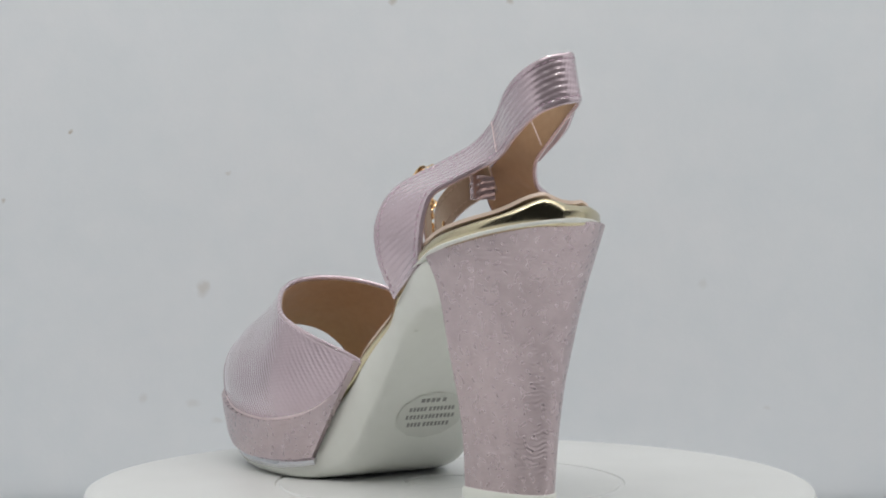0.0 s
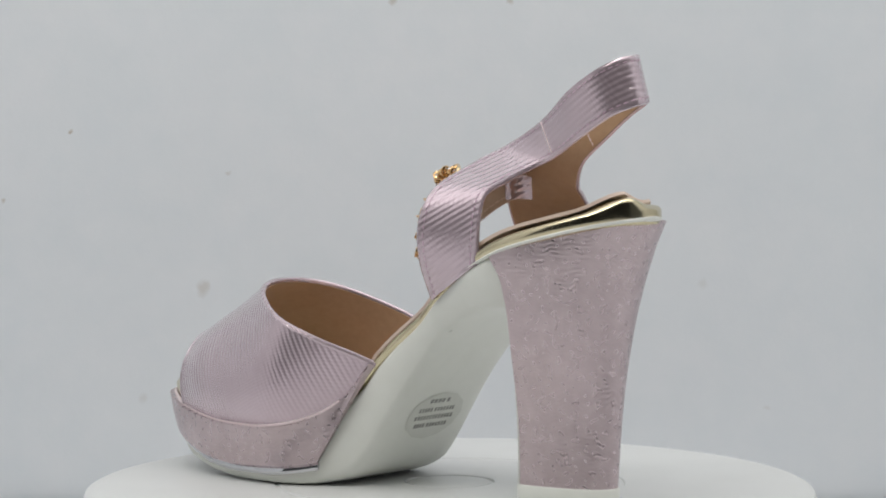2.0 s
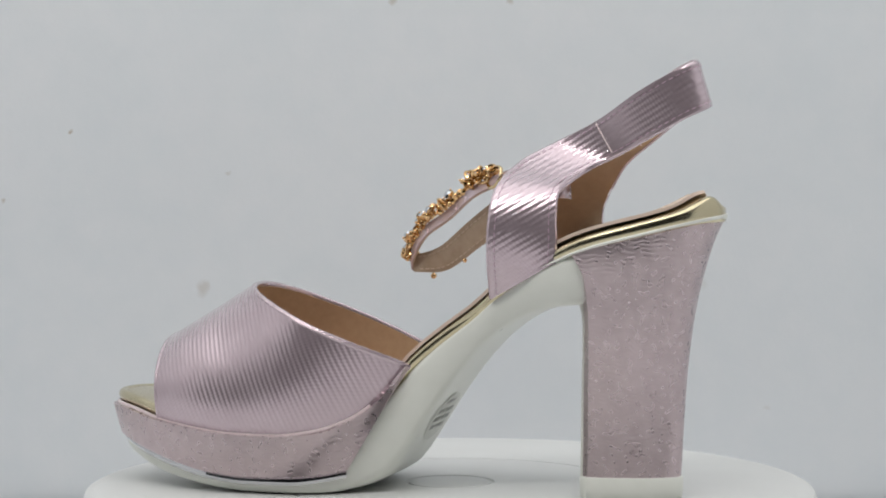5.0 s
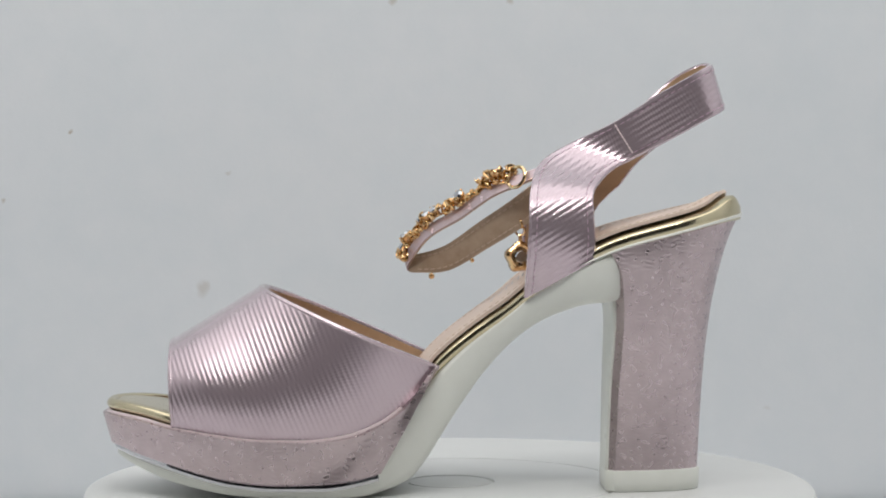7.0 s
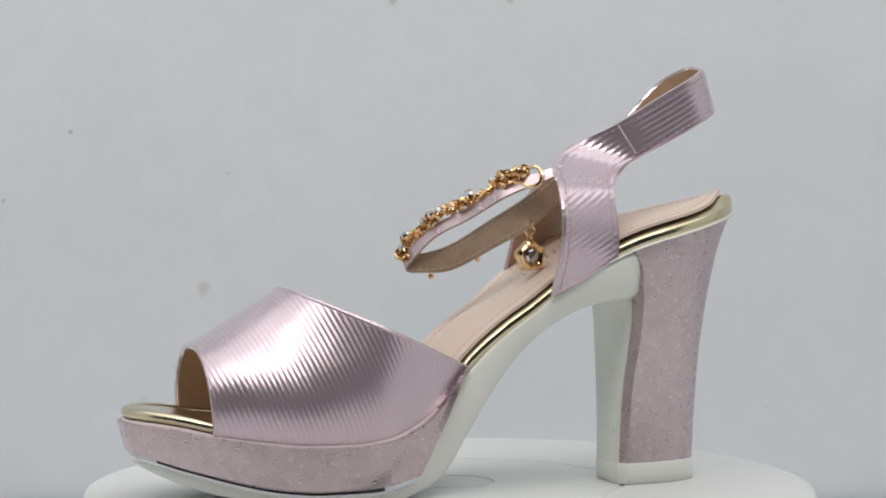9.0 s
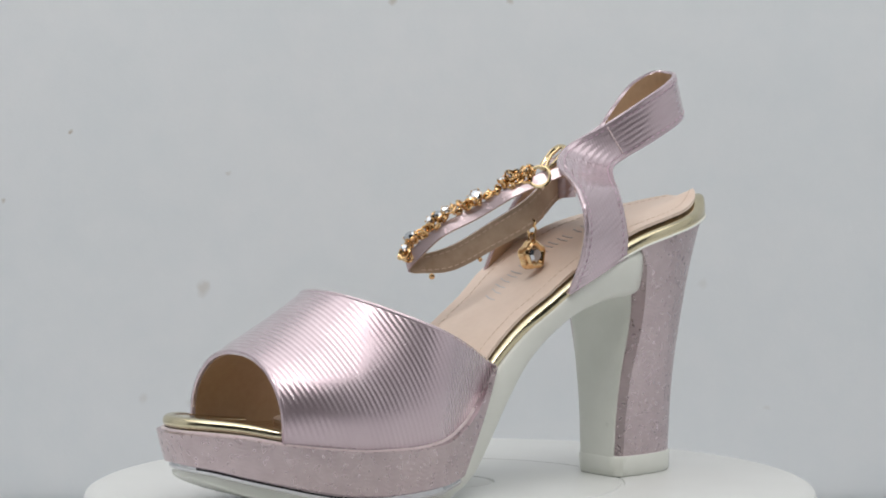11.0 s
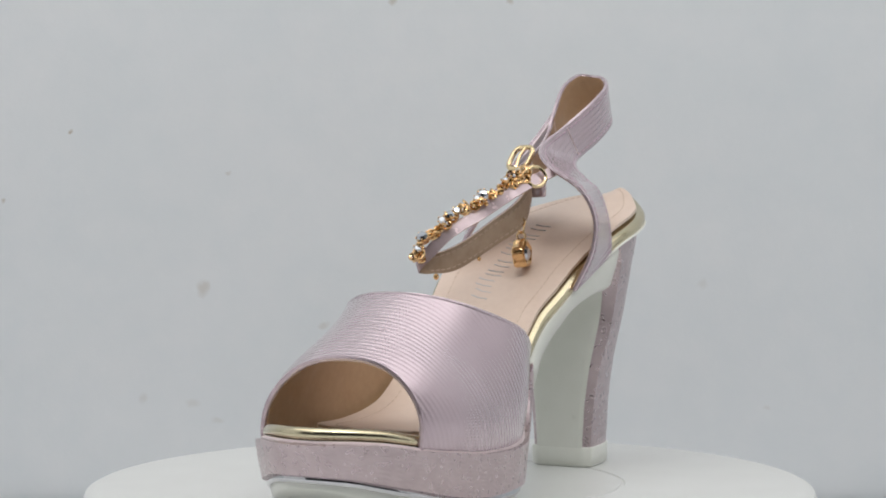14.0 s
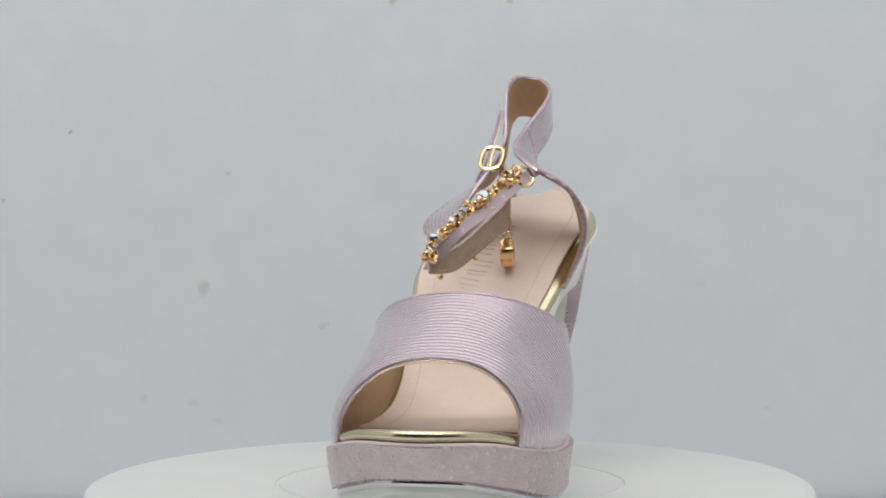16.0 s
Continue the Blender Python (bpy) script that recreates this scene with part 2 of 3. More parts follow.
def build_place():
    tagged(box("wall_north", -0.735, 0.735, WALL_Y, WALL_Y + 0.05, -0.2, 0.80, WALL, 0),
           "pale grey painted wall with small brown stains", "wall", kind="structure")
    tagged(box("table_top", -0.735, 0.735, -0.66, WALL_Y - 0.002, TABLE_Z - 0.03, TABLE_Z, TABLE, 0.002),
           "plain white table top under the turntable", "table", kind="structure")
    tagged(box("wall_west", -0.80, -0.74, -0.45, WALL_Y - 0.003, -0.8, 0.80, PANEL, 0.003),
           "matt white side panel", "wall", kind="structure")
    tagged(box("wall_east", 0.74, 0.80, -0.45, WALL_Y - 0.003, -0.8, 0.80, PANEL, 0.003),
           "matt white side panel", "wall", kind="structure")
    tagged(box("ceiling", -0.80, 0.80, -0.60, WALL_Y - 0.003, 0.803, 0.85, PANEL, 0.003),
           "matt white top panel", "ceiling", kind="structure")
    tagged(box("floor", -2.0, 2.0, -2.5, WALL_Y - 0.003, -0.85, -0.803, DARK, 0),
           "dark room floor", "floor", kind="structure")
    tagged(box("wall_south", -2.0, 2.0, -2.6, -2.5, -0.85, 1.8, DARK, 0),
           "dark room wall", "wall", kind="structure")


def disc_profile(profile, seg, mat, angle=35):
    rings = [[(r * math.cos(a), r * math.sin(a), z) for a in np.linspace(0, 2 * math.pi, seg, endpoint=False)] for r, z in profile]
    return solid(loft(rings), mat, angle=angle)


def build_turntable():
    base = new("turntable", None)
    tagged(base, "round white plastic motorised turntable on a white table", "turntable")
    part("platter", disc_profile([(20, -14.5), (121, -14.5), (124.2, -13), (125.6, -10), (125.6, -3.2), (124.8, -1.2), (123, -0.25), (121, 0),
                                  (60.6, 0), (60.2, -0.5), (59.2, -0.5), (58.8, 0),
                                  (15.6, 0), (15.2, -0.7), (14.4, -0.7), (14.0, -0.1), (0.5, -0.1)], 128, PLATTER), base,
         "glossy white disc with fine rings")
    part("foot", disc_profile([(1, -40), (108, -40), (112, -38.5), (113, -36), (113, -17), (111, -15.5), (1, -15.5)], 96, PLATTER), base, "low round base")
    return base


# ================= the sandal (millimetres; toe at -x, outer side +y) =================
half = curve((-115.6, 0.0), (-115.1, 5.2), (-113.4, 9.8), (-110, 14.6), (-105, 19.3), (-99, 23.9), (-92, 28.2), (-84, 31.2), (-72, 34.3), (-56, 35.6),
             (-40, 34.2), (-25, 29.8), (-8, 25.0), (10, 24.2), (25, 27), (45, 28), (60, 27.5), (75, 24.5), (86, 18.5), (93, 11.5), (97, 5), (98.4, 0.0))
centre = curve((-118, -1.6), (-104, -1.0), (-86, -0.2), (-70, -0.4), (-56, -0.7), (-40, -1.6), (-25, 0), (-8, 2.2), (10, 3.0), (25, 1.7), (45, -2.5), (60, -5), (75, -6.2), (98, -7))
seat = curve((-118.5, 27.4), (-113, 27.2), (-103.4, 26.2), (-90.7, 23.6), (-76.2, 21.5), (-63.5, 20.2), (-49, 19.9), (-36, 21.3), (-25, 24.8),
             (-15.8, 31.0), (-9.3, 37.3), (-4.7, 42.6), (7.4, 52.5), (16.8, 59.2), (26.2, 67.1), (45, 78.8), (54.5, 82.9), (73.5, 88.0), (93, 92.6), (98.6, 93.6))
band_low = curve((-113.5, 17.9), (-109, 17.0), (-102, 14.9), (-92.4, 12.3), (-83.4, 9.9), (-72, 7.6), (-58, 6.4), (-43.5, 6.4), (-32.4, 7.5), (-25.5, 8.8))
under = curve((-112.5, 12.9), (-109, 11.2), (-103, 8.6), (-93.5, 5.2), (-85, 3.2), (-73, 1.3), (-60, 0.2), (-52, 0), (-34, 0), (-26, 0.8), (-20, 2.2),
              (-13.3, 5.6), (-7.7, 12.9), (-3, 20.4), (3.6, 30.5), (11.1, 40.8), (20.5, 51), (28.1, 56.5), (35.6, 60.2), (45.1, 63), (51.7, 63.6), (58, 64.2))
SLOPE = (-25.2, 8.8, -5.0, 42.2)  # rear edge of the platform band: x, z at the foot and at the top


def base_half(x):
    """Half width of the outsole near the ground."""
    return 0.955 * half(-115.6 + (x + 113.0) * (90.4 / 87.8)) if x < -25.2 else half(x) * (1 - 0.045 * max(0, 1 - (x + 25.2) / 20))


def slab_ring(x, zt, zb, hw, power=5.0, narrow=0.92, count=28):
    """A rounded cross section at x."""
    out = []
    for a in np.linspace(0, 2 * math.pi, count, endpoint=False):
        c, s = math.cos(a), math.sin(a)
        y = math.copysign(abs(c) ** (2 / power), c)
        z = math.copysign(abs(s) ** (2 / power), s)
        w = hw * (1 - (1 - narrow) * (1 - z) / 2)
        out.append((x, centre(x) + w * y, (zt + zb) / 2 + (zt - zb) / 2 * z))
    return out


def stations(a, b, n):
    """Closer together at both ends."""
    return [a + (b - a) * (1 - math.cos(math.pi * k / n)) / 2 for k in range(n + 1)]


def build_outsole(shoe):
    rings = []
    for x in stations(-112.9, 57.0, 90):
        if x < SLOPE[0]:
            zt = band_low(x) - 1.2
        elif x < SLOPE[2]:
            zt = min(SLOPE[1] + 6.0 + (x - SLOPE[0]) / (SLOPE[2] - SLOPE[0]) * (SLOPE[3] - SLOPE[1]), seat(x) - 0.4)
            zt = max(zt, band_low(SLOPE[0]))
        else:
            zt = seat(x) + 0.9 * min(1, max(0, (x + 5) / 8)) * min(1, max(0, (48 - x) / 12)) - 0.1 - 0.6 * max(0, (x - 40) / 17)
        zb = min(under(x), zt - 1.5)
        f = min(1, max(0, (x - SLOPE[0]) / (SLOPE[2] - SLOPE[0])))
        hw = max(base_half(x) * (1 - f) + (half(x) + 0.75) * f, 0.6)
        hw -= 3.2 * max(0, (x - 48) / 9) ** 1.5
        rings.append(slab_ring(x, zt, zb, hw, 7.0, float(np.interp(x, (-25, -5, 30, 55), (0.94, 0.92, 0.84, 0.80)))))
    plate = []
    for x in stations(36.0, 98.2, 40):
        thin = 1.7 * min(1, (x - 33) / 14)
        plate.append(slab_ring(x, seat(x) - 0.08, seat(x) - thin, max(half(x) + 0.4, 0.5), 4.0, 0.985))
    sole = part("outsole", solid(join([loft(rings), loft(plate)]), WHITE, angle=50), shoe, "glossy white moulded sole and arched shank")
    # paper size label under the shank with rows of small print
    lab, rows = [], []
    def under_point(u, v):
        x = -0.8 + u
        return np.array((x, 3.5 + v, under(x)))
    g = []
    for i in range(9):
        row = []
        for j in range(13):
            a, r = 2 * math.pi * j / 12, i / 8
            row.append(under_point(5.4 * r * math.cos(a), 14.0 * r * math.sin(a)))
        g.append(row)
    g = np.array(g)
    nn = np.array((0.82, 0.0, -0.57))
    v, f = [], []
    for i in range(9):
        for j in range(13):
            v.append(tuple(g[i, j] + nn * 0.22))
    for i in range(8):
        for j in range(12):
            k = i * 13 + j
            f.append((k, k + 1, k + 14, k + 13))
    lab_ob = part("size_label", solid((v, f), STICKER, angle=60), sole, "clear oval label with rows of tiny grey print")
    random.seed(4)
    for r, (du, n0, n1) in enumerate(((3.0, -6.0, 5.0), (0.9, -9.5, 9.0), (-0.9, -10, 9.8), (-2.7, -8.5, 8.0))):
        y = n0
        while y < n1:
            w = 1.0 if r else 1.5
            a = [under_point(du + p, y + q) + nn * 0.3 for p, q in ((0, 0), (0, w), (0.95, w), (0.95, 0))]
            rows.append(([tuple(k) for k in a], [(0, 1, 2, 3)]))
            y += w + random.choice((0.45, 0.45, 0.6, 1.1))
    part("print", solid(join(rows), INK, False, None), lab_ob, "rows of small grey bars")
    return sole


def perimeter(inset=0.0, rear=SLOPE[2], n=70):
    """Stations from the inner rear edge round the toe to the outer rear edge."""
    xs = [rear + (-115.55 - rear) * math.sin(math.pi / 2 * k / n) for k in range(n + 1)]
    return [(x, -1) for x in xs] + [(x, 1) for x in reversed(xs[:-1])]


def build_band(shoe):
    g, lip, strip_top = [], [], []
    for x, side in perimeter():
        xb = SLOPE[0] + (x - SLOPE[2]) * ((-113.0 - SLOPE[0]) / (-115.55 - SLOPE[2]))
        top = np.array((x, centre(x) + side * half(x), seat(x)))
        low = np.array((xb, centre(xb) + side * base_half(xb), band_low(xb)))
        row = []
        for k in range(9):
            t = k / 8
            q = low + (top - low) * t
            q[1] += side * 0.35 * math.sin(math.pi * t) * min(1.0, half(x) / 10)
            row.append(q)
        g.append(row)
        lip.append(top)
        strip_top.append(low)
    band = part("platform_band", solid(sheet(g, -2.2, 0.0), EEL, angle=60), shoe, "pink embossed foil wrapped round the platform")
    part("piping", solid(tube([q + np.array((0, 0, -0.1)) for q in lip[5:-5]], 0.75, 8), PIPING), band, "thin pale pink piping")
    lo = np.array(strip_top)
    tan = np.gradient(lo[:, :2], axis=0)
    out = np.c_[tan[:, 1], -tan[:, 0], np.zeros(len(lo))]
    out /= np.linalg.norm(out, axis=1, keepdims=True) + 1e-9
    out *= np.sign((out * (lo - lo.mean(axis=0))).sum(axis=1, keepdims=True))
    rows = []
    for k, p in enumerate(lo):
        rows.append([p + out[k] * o + np.array((0, 0, -z)) for z, o in ((0.1, 0.2), (0.9, 0.45), (1.7, 0.75), (2.1, 0.78), (2.5, 0.6), (3.0, 0.2))])
    part("chrome_strip", solid(sheet(rows, -1.2, 0.0), CHROME, angle=60), band, "polished chrome strip")
    return band


def heel_curl(x, y):
    """The sock has come unstuck at the back of the heel and curls up a little."""
    return 2.6 * math.exp(-((y + 15) / 6.5) ** 2) * min(1.0, max(0.0, (x - 70) / 16)) ** 1.5


def build_footbed(shoe):
    rings = []
    for x in stations(-114.6, 97.4, 80):
        f = min(1, max(0, (x + 12) / 14))
        hw = max(half(x - 0.9 * (1 - f)) - 0.7 * (1 - f) - 0.25 * f, 0.3)
        lift = 4.2 * math.sqrt(min(1.0, max(0.02, (x + 114.9) / 3))) if x < 0 else 4.2 * math.sqrt(min(1.0, max(0.2, (97.8 - x) / 4)))
        ring = slab_ring(x, seat(x) + lift, seat(x) - 2.6, hw, 4.0, 1.0, 36)
        rings.append([(a, b, c + heel_curl(a, b) * min(1.0, max(0.0, (c - seat(x)) / 3))) for a, b, c in ring])
    bed = part("footbed", solid(loft(rings), GOLD_EDGE, angle=70), shoe, "pale gold foil footbed edge")
    roll = [np.array((x, centre(x) + side * max(half(x - 0.9) - 1.9, 0.0), seat(x) + 2.5)) for x, side in perimeter(rear=-70.0, n=40) if half(x - 0.9) > 1.9]
    part("rim", solid(tube(roll, 1.95, 12), GOLD_EDGE), bed, "rounded pale gold rim")

    g = []
    back = curve((-72, -0.25), (60, -0.25), (80, -0.2), (92, 0.5))
    for x in stations(-70.0, 92.0, 60):
        hw = max(half(x + 2.5 * min(1, max(0, (x - 40) / 40))) - 2.6 - 2.4 * min(1, max(0, (-5 - x) / 20)), 0.6)
        if x < -53:
            hw *= math.sqrt(max(0.0, 1 - ((-53 - x) / 17.2) ** 2)) * 0.98 + 0.02
        row = []
        for t in np.linspace(-1, 1, 17):
            y = centre(x) + hw * t
            row.append((x, y, heel_curl(x, y) + seat(x) + 4.45 + back(x) * (0.6 + 0.4 * t * t) + 0.35 * t**4 * min(1.0, max(0.0, (x - 20) / 20))))
        g.append(row)
    sock = part("insole", solid(sheet(g, 0.0, 1.1), SOCK, angle=60), shoe, "soft beige leather insole")
    g = np.array(g)
    nn = grid_normals(g)
    top = g + nn * 1.15
    for j in (2, 14):
        line = top[4:, j]
        part("stitching", solid(dashes(line, 1.6, 1.0, 0.14), TAN_THREAD), sock, "row of tan stitches")
    # unreadable silver print: plain bars along the insole
    bars = []
    for k, (x, w) in enumerate(((14, 4.6), (19.2, 3.4), (23.2, 2.6), (27, 3.6), (33, 4.4), (38, 3.0), (42, 3.4), (48, 5.0))):
        def at(px, py):
            return np.array((px, centre(px) + py, seat(px) + 4.45 + 1.2 + back(px) * 0.6))
        y0 = 4.0 + 1.2 * math.sin(k * 1.7)
        for a, b in ((0.0, 0.25), (0.6, 0.85)):
            bars.append(tube([at(x + w * a, y0 - 3.5), at(x + w * (a + 0.1), y0), at(x + w * (b + 0.1), y0 + 3.4)], 0.32, 5))
    part("print", solid(join(bars), SILVER_PRINT), sock, "silver print of plain slanted strokes")
    return bed


heel_w = curve((0.0, 11.2), (0.19, 12.3), (0.36, 14.4), (0.59, 19.0), (0.81, 22.9), (0.95, 25.7), (1.0, 26.4))
heel_back = curve((0.0, 83.3), (0.19, 84.1), (0.41, 85.3), (0.63, 87.5), (0.78, 90.2), (0.92, 93.9), (1.0, 97.3))
heel_front = curve((0.0, 51.6), (0.35, 52.4), (0.7, 53.6), (0.88, 52.6), (1.0, 49.0))
heel_mid = curve((0.0, -7.0), (0.6, -6.4), (1.0, -4.7))


def d_ring(v, zs, grow=0.0, count=40, power=2.1):
    """A D-shaped section of the heel: flat in front, round at the back."""
    xf, xb, w = heel_front(v) - grow, heel_back(v) + grow, heel_w(v) + grow
    ym = heel_mid(v)
    out = [(xf + 2.3 * max(0.0, (abs(t) - 0.70) / 0.26) ** 1.6, ym + w * t) for t in np.linspace(0.96, -0.96, 17)]
    for a in np.linspace(-90, 90, count):
        c, s = math.cos(radians(a)), math.sin(radians(a))
        out.append((xf + 2.6 + (xb - xf - 2.6) * abs(c) ** (2 / power), ym + w * math.copysign(abs(s) ** (2 / power), s)))
    return [(x, y, zs(x)) for x, y in out]


def build_heel(shoe):
    rings = []
    for v in np.linspace(0, 1, 34):
        rings.append(d_ring(v, lambda x: 7.2 + v * (seat(x) - 1.3 - 7.2)))
    heel = part("heel", solid(loft(rings), EEL, angle=50), shoe, "tall flared block heel in pink embossed foil")
    lift = [d_ring(0.0, lambda x, z=z: z, g) for z, g in ((0.0, -0.2), (0.4, 0.35), (3, 0.6), (6.6, 0.7), (7.3, 0.3))]
    part("top_lift", solid(loft(lift), WHITE, angle=50), heel, "white heel tip")
    # white breast
    rings = []
    for z in np.linspace(7.0, 77.0, 30):
        v = (z - 7.2) / 75.0
        w = heel_w(v)
        xf = heel_front(v)
        arch = min(1.0, max(0.0, (z - 57) / 14)) ** 2 * 4.6
        ring = []
        for t in np.linspace(-0.79, 0.79, 21):
            ring.append((xf - 0.5 - arch * (1 - abs(t) ** 4) + 2.3 * max(0.0, (abs(t) - 0.70) / 0.26) ** 1.6, heel_mid(v) + w * t * 1.012, z))
        for t in np.linspace(0.74, -0.74, 9):
            ring.append((xf + 2.6, heel_mid(v) + w * t, z))
        rings.append(ring)
    part("heel_breast", solid(loft(rings), WHITE, angle=50), heel, "white front face of the heel")
    return heel


def build_vamp(shoe):
    def arch(s, m=41):
        xf = -91.6 + (-5.2 + 91.6) * s
        xa = -93.5 + (-64.0 + 93.5) * s ** 0.9
        za = 50.6 + (68.4 - 50.6) * s ** 0.92
        zf = seat(xf) + 0.2
        hw = half(xf) - 0.2
        out = []
        for k in range(m):
            a = math.pi * k / (m - 1)
            c, sn = math.cos(a), math.sin(a)
            p = 2.3
            y = -math.copysign(abs(c) ** (2 / p), c)
            h = abs(sn) ** (2 / p)
            lean = -(3.0 + 0.6 * s) * h
            x = xf + (xa - xf) * h
            wide = hw + (half(x) - 0.2 - hw) * min(1.0, s * 1.6)
            wide += (0.7 + 1.9 * s) * (math.sin(math.pi * min(1.0, h / 0.75)) - 0.4 * (1 - h))
            out.append((x, centre(x) + wide * y + lean, zf + (za - zf) * h))
        return out
    g = [arch(s) for s in np.linspace(0, 1, 34)]
    vamp = part("vamp", solid(sheet(g, -0.1, 0.9), VAMP_PINK, angle=60), shoe, "pearly pink ribbed leather toe band")
    part("lining", solid(sheet(g, -1.1, -0.1), TAN, angle=60), vamp, "smooth tan lining")
    ga = np.array(g, float)
    nn = grid_normals(ga)
    mid = ga + nn * 0.1
    for row in (0, -1):
        part("edge_binding", solid(tube(mid[row], 1.05, 8), VAMP_PINK), vamp, "rolled pink edge")
    return vamp


def ribbon(rows, count, cols=9, bulge=0.0):
    """A strap between two edge lines, given as rows of (upper edge, lower edge)."""
    a = spline([r[0] for r in rows], count)
    b = spline([r[1] for r in rows], count)
    return np.array([[a[i] + (b[i] - a[i]) * t for t in np.linspace(0, 1, cols)] for i in range(count)])


def build_ankle_strap(shoe):
    rows = [((23.8, -25.6, 66), (45.2, -29.6, 77.5)),
            ((24.4, -32.0, 79), (45.6, -29.4, 85)),
            ((25.0, -33.0, 91), (45.2, -28.0, 93)),
            ((26.0, -26.6, 101.5), (45.5, -25.0, 100)),
            ((30, -12.5, 109.5), (48.5, -19, 104)),
            ((40, -5.6, 115.8), (54, -12.2, 108.5)),
            ((55.3, -7.6, 123.2), (61.6, -9.8, 112.3)),
            ((69, -12.0, 132), (74, -12.0, 118.8)),
            ((79.5, -12.6, 138), (85, -12.2, 124.8)),
            ((86.4, -8.8, 141.8), (91.0, -8.2, 127.8)),
            ((88.0, -3.6, 142.8), (92.0, -3.4, 128.8)),
            ((85.2, 1.2, 143.0), (89.6, 0.8, 128.8)),
            ((76.2, 3.0, 138.2), (81.5, 2.8, 124.8)),
            ((66.8, 2.0, 129.8), (72.5, 2.6, 117.8)),
            ((56, 0.4, 119.2), (63.5, 2.8, 110.4)),
            ((44.5, 1.8, 111.5), (58, 7.0, 103)),
            ((35, 3.4, 106.5), (55, 13.5, 99.5)),
            ((29, 7.5, 99.5), (51.5, 22, 94.5)),
            ((26.5, 15.5, 87), (49.5, 29.5, 87)),
            ((26, 27.3, 67.5), (49, 24.5, 79.5))]
    g = ribbon(rows, 150, 11)
    strap = part("ankle_strap", solid(sheet(g, -0.85, 0.05), STRAP_PINK, angle=60), shoe, "pearly pink ribbed leather heel strap loop")
    part("lining", solid(sheet(g, 0.05, 0.85), TAN, angle=60), strap, "smooth tan lining")
    nn = -grid_normals(g)
    for edge in (0, -1):
        line = g[:, edge] + (g[:, -1 - edge if edge == 0 else 0] - g[:, edge]) * 0.085 + nn[:, edge] * 0.86
        part("stitching", solid(dashes(line, 1.5, 1.0, 0.17), THREAD), strap, "row of mauve stitches")
        part("edge_binding", solid(tube(g[:, edge], 0.82, 6), STRAP_PINK), strap)
    for r in (47, 105):
        part("seam", solid(dashes(g[r] + nn[r] * 0.9, 1.2, 0.25, 0.28), PALE_THREAD), strap, "pale cross seam")
        part("seam", solid(dashes(g[r] - nn[r] * 0.9, 1.2, 0.25, 0.22), PALE_THREAD), strap, "pale cross seam")
    return strap


def gem(r):
    """A cut stone, axis z."""
    prof = ((0.05, -0.7), (0.75, -0.15), (1.0, 0.1), (0.62, 0.5), (0.05, 0.52))
    return loft([[(r * a * math.cos(b), r * a * math.sin(b), r * z) for b in np.linspace(0, 2 * math.pi, 8, endpoint=False)] for a, z in prof])


def ring_piece(r, thick, sides=16):
    return tube([(r * math.cos(a), r * math.sin(a), 0) for a in np.linspace(0, 2 * math.pi, sides, endpoint=False)], thick, 6, True)


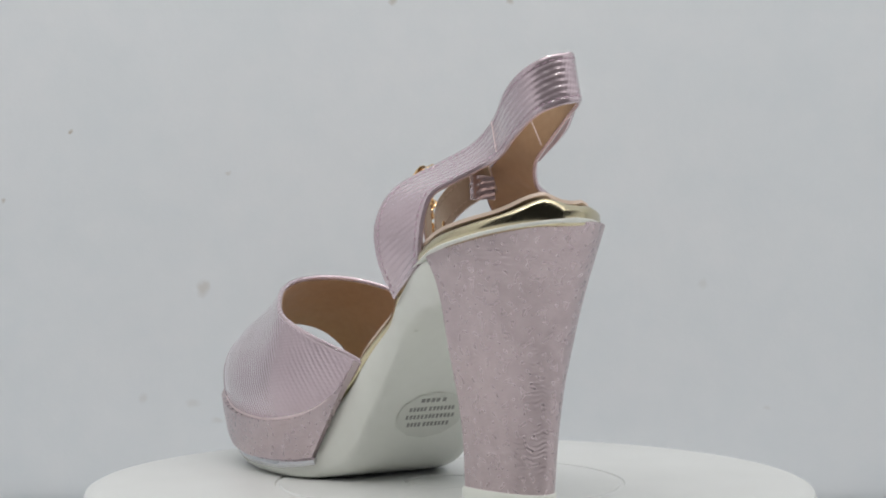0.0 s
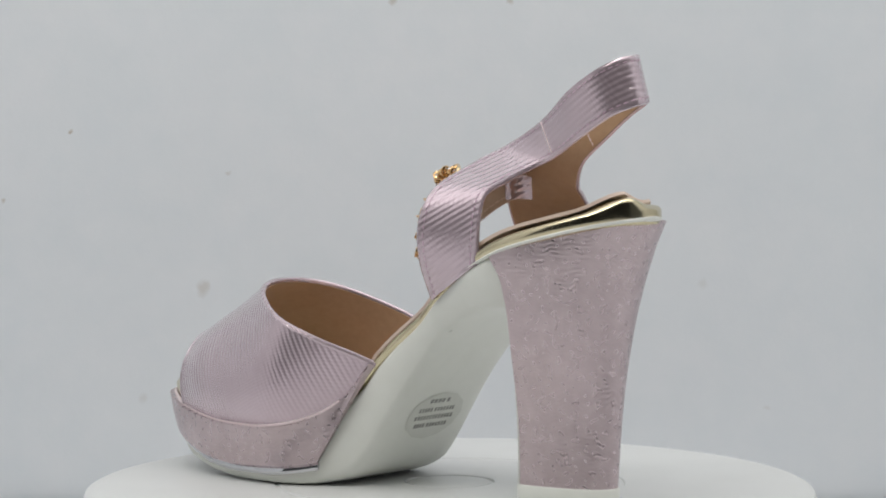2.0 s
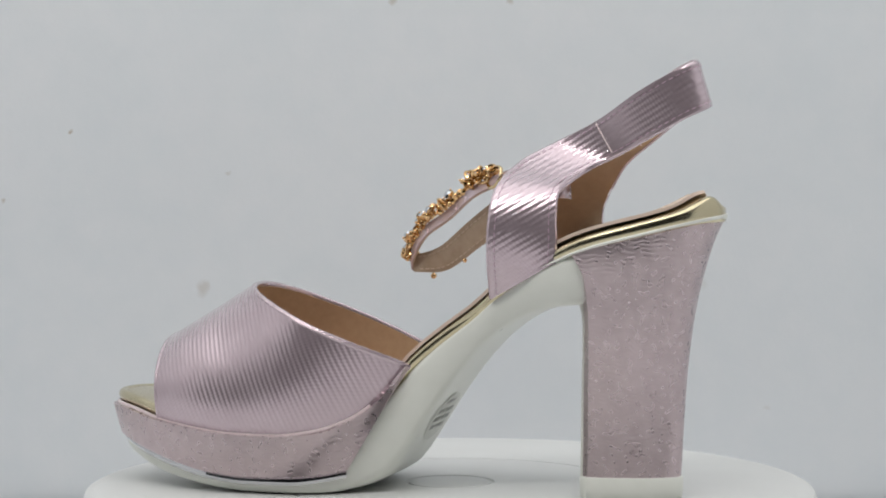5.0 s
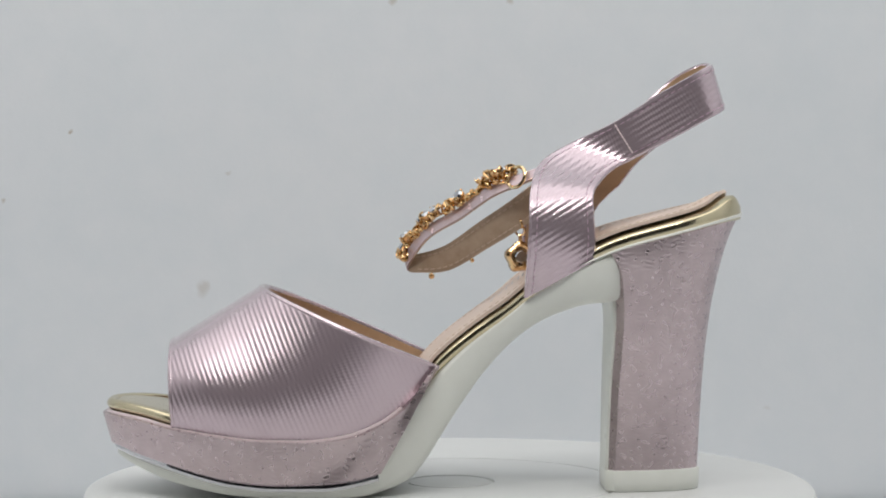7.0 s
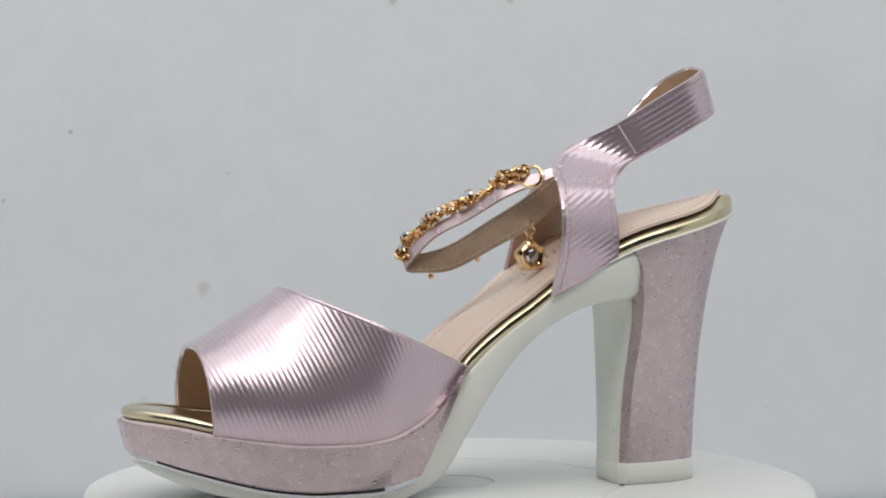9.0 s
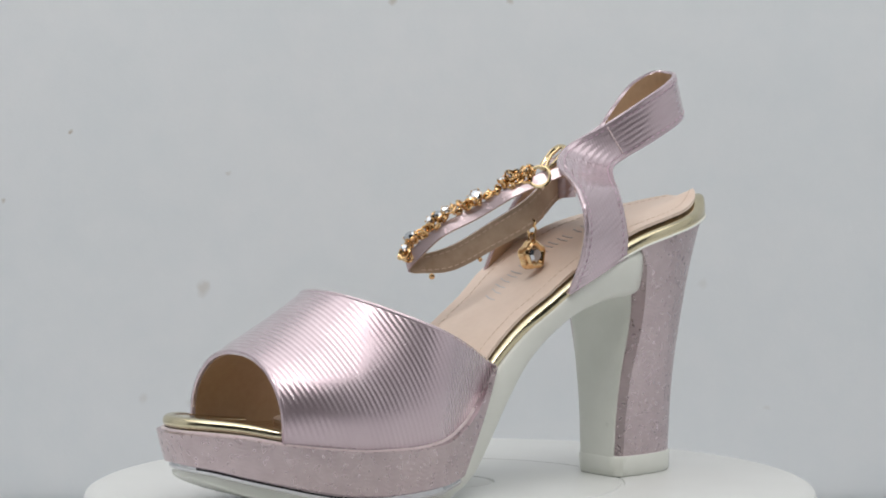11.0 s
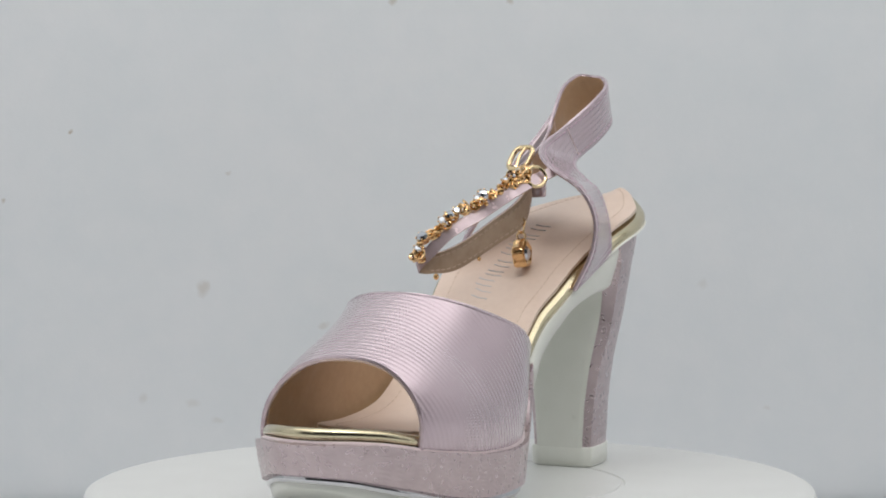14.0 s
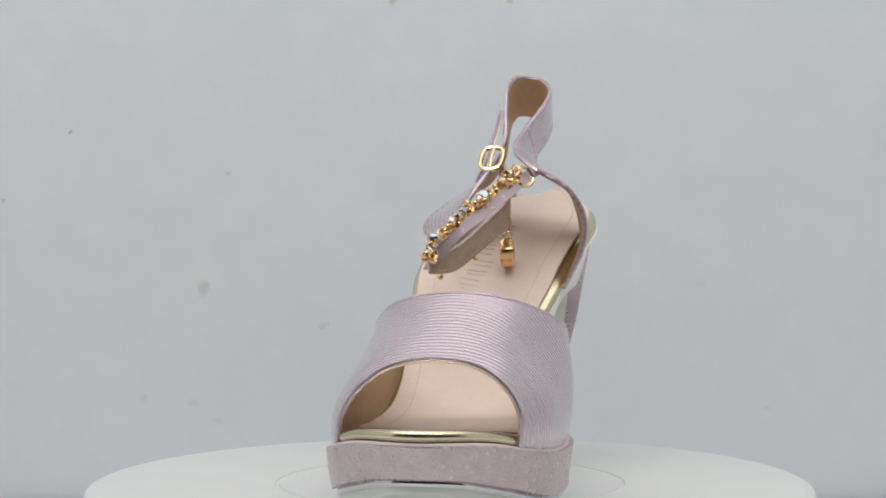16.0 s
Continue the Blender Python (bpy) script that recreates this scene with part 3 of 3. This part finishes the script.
def build_instep_strap(shoe):
    up = np.array((0.25, -0.62, -0.62)) * 4.6
    tops = [(31, -14.5, 109.0), (21.5, -9.8, 105.6), (12.3, -6.2, 101.5), (2.3, 1.4, 94.2), (-7.8, 8.0, 88.0), (-13.4, 13.2, 81.0)]
    rows = [(np.array(q), np.array(q) + up * (1 if k else 0.8)) for k, q in enumerate(tops)]
    rows += [(np.array((-15.4, 15.6, 79.0)), np.array((-14.0, 14.6, 73.2))),
             (np.array((-11.0, 13.0, 78.8)), np.array((-10.0, 12.5, 72.4))),
             (np.array((-1.5, 7.0, 82.0)), np.array((0.5, 8.2, 73.6))),
             (np.array((9.5, -0.7, 90.0)), np.array((13.0, 0.3, 81.3))),
             (np.array((20.5, -6.2, 97.8)), np.array((23.5, -5.5, 88.0))),
             (np.array((31.0, -5.0, 105.5)), np.array((34.0, -3.5, 95.6))),
             (np.array((41.0, -1.0, 111.0)), np.array((44.0, 1.0, 101.0)))]
    g = ribbon(rows, 110, 7)
    strap = part("instep_strap", solid(sheet(g, 0.0, 0.6), STRAP_PLAIN, angle=60), shoe, "narrow pink ankle strap folded round the front")
    part("lining", solid(sheet(g, -0.6, 0.0), STRAP_TAN, angle=60), strap, "brown felted lining")
    nn = grid_normals(g)
    for c in (1, 5):
        part("stitching", solid(dashes(g[62:, c] - nn[62:, c] * 0.62, 1.5, 0.9, 0.27), TAN_THREAD), strap, "row of beige stitches")
    # jewelled chain along the outer face
    chain_line = spline([(20, -9.6, 107.2), (12.3, -6.9, 104.4), (2.3, 0.5, 97.2), (-7.6, 6.8, 91.2), (-14.2, 13.4, 84.0), (-15.8, 14.8, 77.2)], 60)
    random.seed(11)
    beads = []
    for k in range(0, 60, 2):
        for _ in range(3):
            off = np.array([random.uniform(-1.6, 1.6), random.uniform(-1.6, 1.3), random.uniform(-2.0, 1.2)])
            p = chain_line[k] + off
            if random.random() < 0.5:
                d = (random.uniform(-1, 1), random.uniform(-1, 1), random.uniform(-0.4, 1))
                beads.append(turned(ring_piece(random.uniform(1.3, 1.9), 0.5, 12), p, d))
            else:
                beads.append(ball(p, random.uniform(0.85, 1.4), 5, 7))
    chain = part("jewel_chain", solid(join(beads), GOLD), strap, "chain of small gold links and beads")
    out = np.array((-0.62, -0.25, 0.74))
    for k, r in ((3, 1.4), (7, 1.9), (10, 1.4), (14, 1.5), (22, 2.1), (24, 1.3), (32, 1.5), (35, 2.0), (38, 1.5), (47, 2.3), (54, 1.6)):
        d = out + np.array([random.uniform(-0.4, 0.4) for _ in range(3)])
        p = chain_line[k] + out * 1.5
        claw = join([turned(loft([[(r * a * math.cos(b), r * a * math.sin(b), r * z) for b in np.linspace(0, 2 * math.pi, 10, endpoint=False)]
                                  for a, z in ((0.3, -1.1), (0.95, -0.5), (1.08, 0.05), (1.0, 0.12), (0.85, -0.3), (0.2, -0.9))]), p, d)]
                    + [turned(ball((r * math.cos(b), r * math.sin(b), 0.18 * r), 0.34, 4, 6), p, d) for b in np.linspace(0, 2 * math.pi, 5, endpoint=False)])
        part("setting", solid(claw, GOLD), chain, "gold claw setting")
        part("crystal", solid(turned(gem(r), p, d), CRYSTAL, False, None), chain, "clear cut crystal")
    part("link_ring", solid(turned(ring_piece(3.7, 0.65, 20), (21.6, -12.0, 105.4), (-0.65, -0.65, 0.35)), PALE_GOLD), strap, "gold ring round the strap")
    part("rivet", solid(ball((-6.1, 12.6, 71.2), 1.1), GOLD), strap, "small gold rivet")
    part("rivet", solid(ball((7.5, 3.0, 77.0), 0.8), GOLD), strap, "small gold rivet")
    return strap


def build_buckle(shoe):
    c, across, along = np.array((39.6, 2.6, 112.0)), np.array((0.12, 1.0, 0.0)), np.array((0.65, -0.08, 0.75))
    loop = []
    for a in np.linspace(0, 2 * math.pi, 32, endpoint=False):
        u, v = math.cos(a), math.sin(a)
        loop.append(c + across * math.copysign(abs(u) ** 0.65, u) * 4.0 + along * math.copysign(abs(v) ** 0.65, v) * 5.2)
    buckle = part("buckle", solid(tube(loop, 0.95, 10, True), PALE_GOLD), shoe, "pale gold strap buckle")
    part("prong", solid(tube([c - along * 5.4, c + np.array((-0.8, 0, 0.9)), c + along * 5.6], 0.6, 6), PALE_GOLD), buckle)
    rows = [((37, 4.4, 109.5), (40, 8.4, 103)), ((48, 4.6, 115.0), (52, 9.0, 108)), ((58, 4.6, 120.5), (62, 8.8, 113.5)),
            ((68, 4.8, 126.5), (72, 8.2, 119.5)), ((75.5, 5.2, 130.5), (78, 7.2, 125.5))]
    g = ribbon(rows, 40, 7)
    tail = part("strap_tail", solid(sheet(g, -0.4, 0.7), STRAP_PINK, angle=60), shoe, "free pink tail end of the ankle strap")
    part("lining", solid(sheet(g, -0.9, -0.4), PIPING, angle=60), tail)
    keeper = ribbon([((44.5, -0.5, 105.5), (44.8, -0.3, 98.0)), ((42.5, -5.6, 106.2), (42.8, -5.4, 98.4)), ((38.0, -5.4, 105.5), (38.3, -5.2, 98.0)), ((37.5, -0.2, 105), (37.6, 0, 98))], 16, 4)
    part("keeper_loop", solid(sheet(keeper, -0.5, 0.5), STRAP_PINK, angle=60), shoe, "short pink keeper loop")


def build_charm(shoe):
    c = np.array((23.4, -5.6, 78.4))
    d = np.array((0.12, -0.98, 0.05))
    pts = []
    for a in np.linspace(0, 2 * math.pi, 40, endpoint=False):
        r = 5.1 + 0.42 * math.cos(5 * a)
        pts.append((r * math.cos(a), r * math.sin(a)))
    prof = ((0.5, 1.2), (0.62, 2.2), (0.78, 2.5), (0.94, 2.0), (1.0, 0.9), (0.95, 0.0), (1.0, -0.9), (0.92, -2.0), (0.7, -2.4), (0.05, -2.2))
    rings = [[(x * k, y * k, z) for x, y in pts] for k, z in prof]
    charm = part("charm", solid(turned(loft(rings), c, d, 0.4), GOLD, angle=40), shoe, "gold flower pendant with a clear stone")
    part("crystal", solid(turned(gem(3.1), c + d * 1.2, d), CRYSTAL, False, None), charm, "clear cut crystal")
    for z, r, dd in ((84.6, 1.5, (1, 0.1, 0)), (87.2, 1.6, (0.2, 1, 0)), (89.6, 1.4, (1, 0.3, 0.2))):
        part("chain_link", solid(turned(ring_piece(r, 0.4, 14), (23.4, -5.5, z), dd), GOLD), charm, "small gold link")


def build_sandal():
    shoe = new("sandal", None)
    tagged(shoe, "pink platform sandal, block heel, jewelled ankle strap, on turntable", "sandal")
    build_outsole(shoe)
    build_band(shoe)
    build_footbed(shoe)
    build_heel(shoe)
    build_vamp(shoe)
    build_ankle_strap(shoe)
    build_instep_strap(shoe)
    build_buckle(shoe)
    build_charm(shoe)
    return shoe


build_place()
turntable = build_turntable()
sandal = build_sandal()


def turn_at(t):
    """Degrees by which the platter has turned."""
    s = (t - 8) / 8
    return 10.78 + 68.20 * s


def motions():
    times = [0.5 * k for k in range(33)]
    walk(turntable, [(t, pose(0, 0, 0, 0, 0, turn_at(t))) for t in times])
    walk(sandal, [(t, pose(0, 0, 0, 0, 0, turn_at(t)) @ pose(0, -0.0107, 0)) for t in times])


motions()
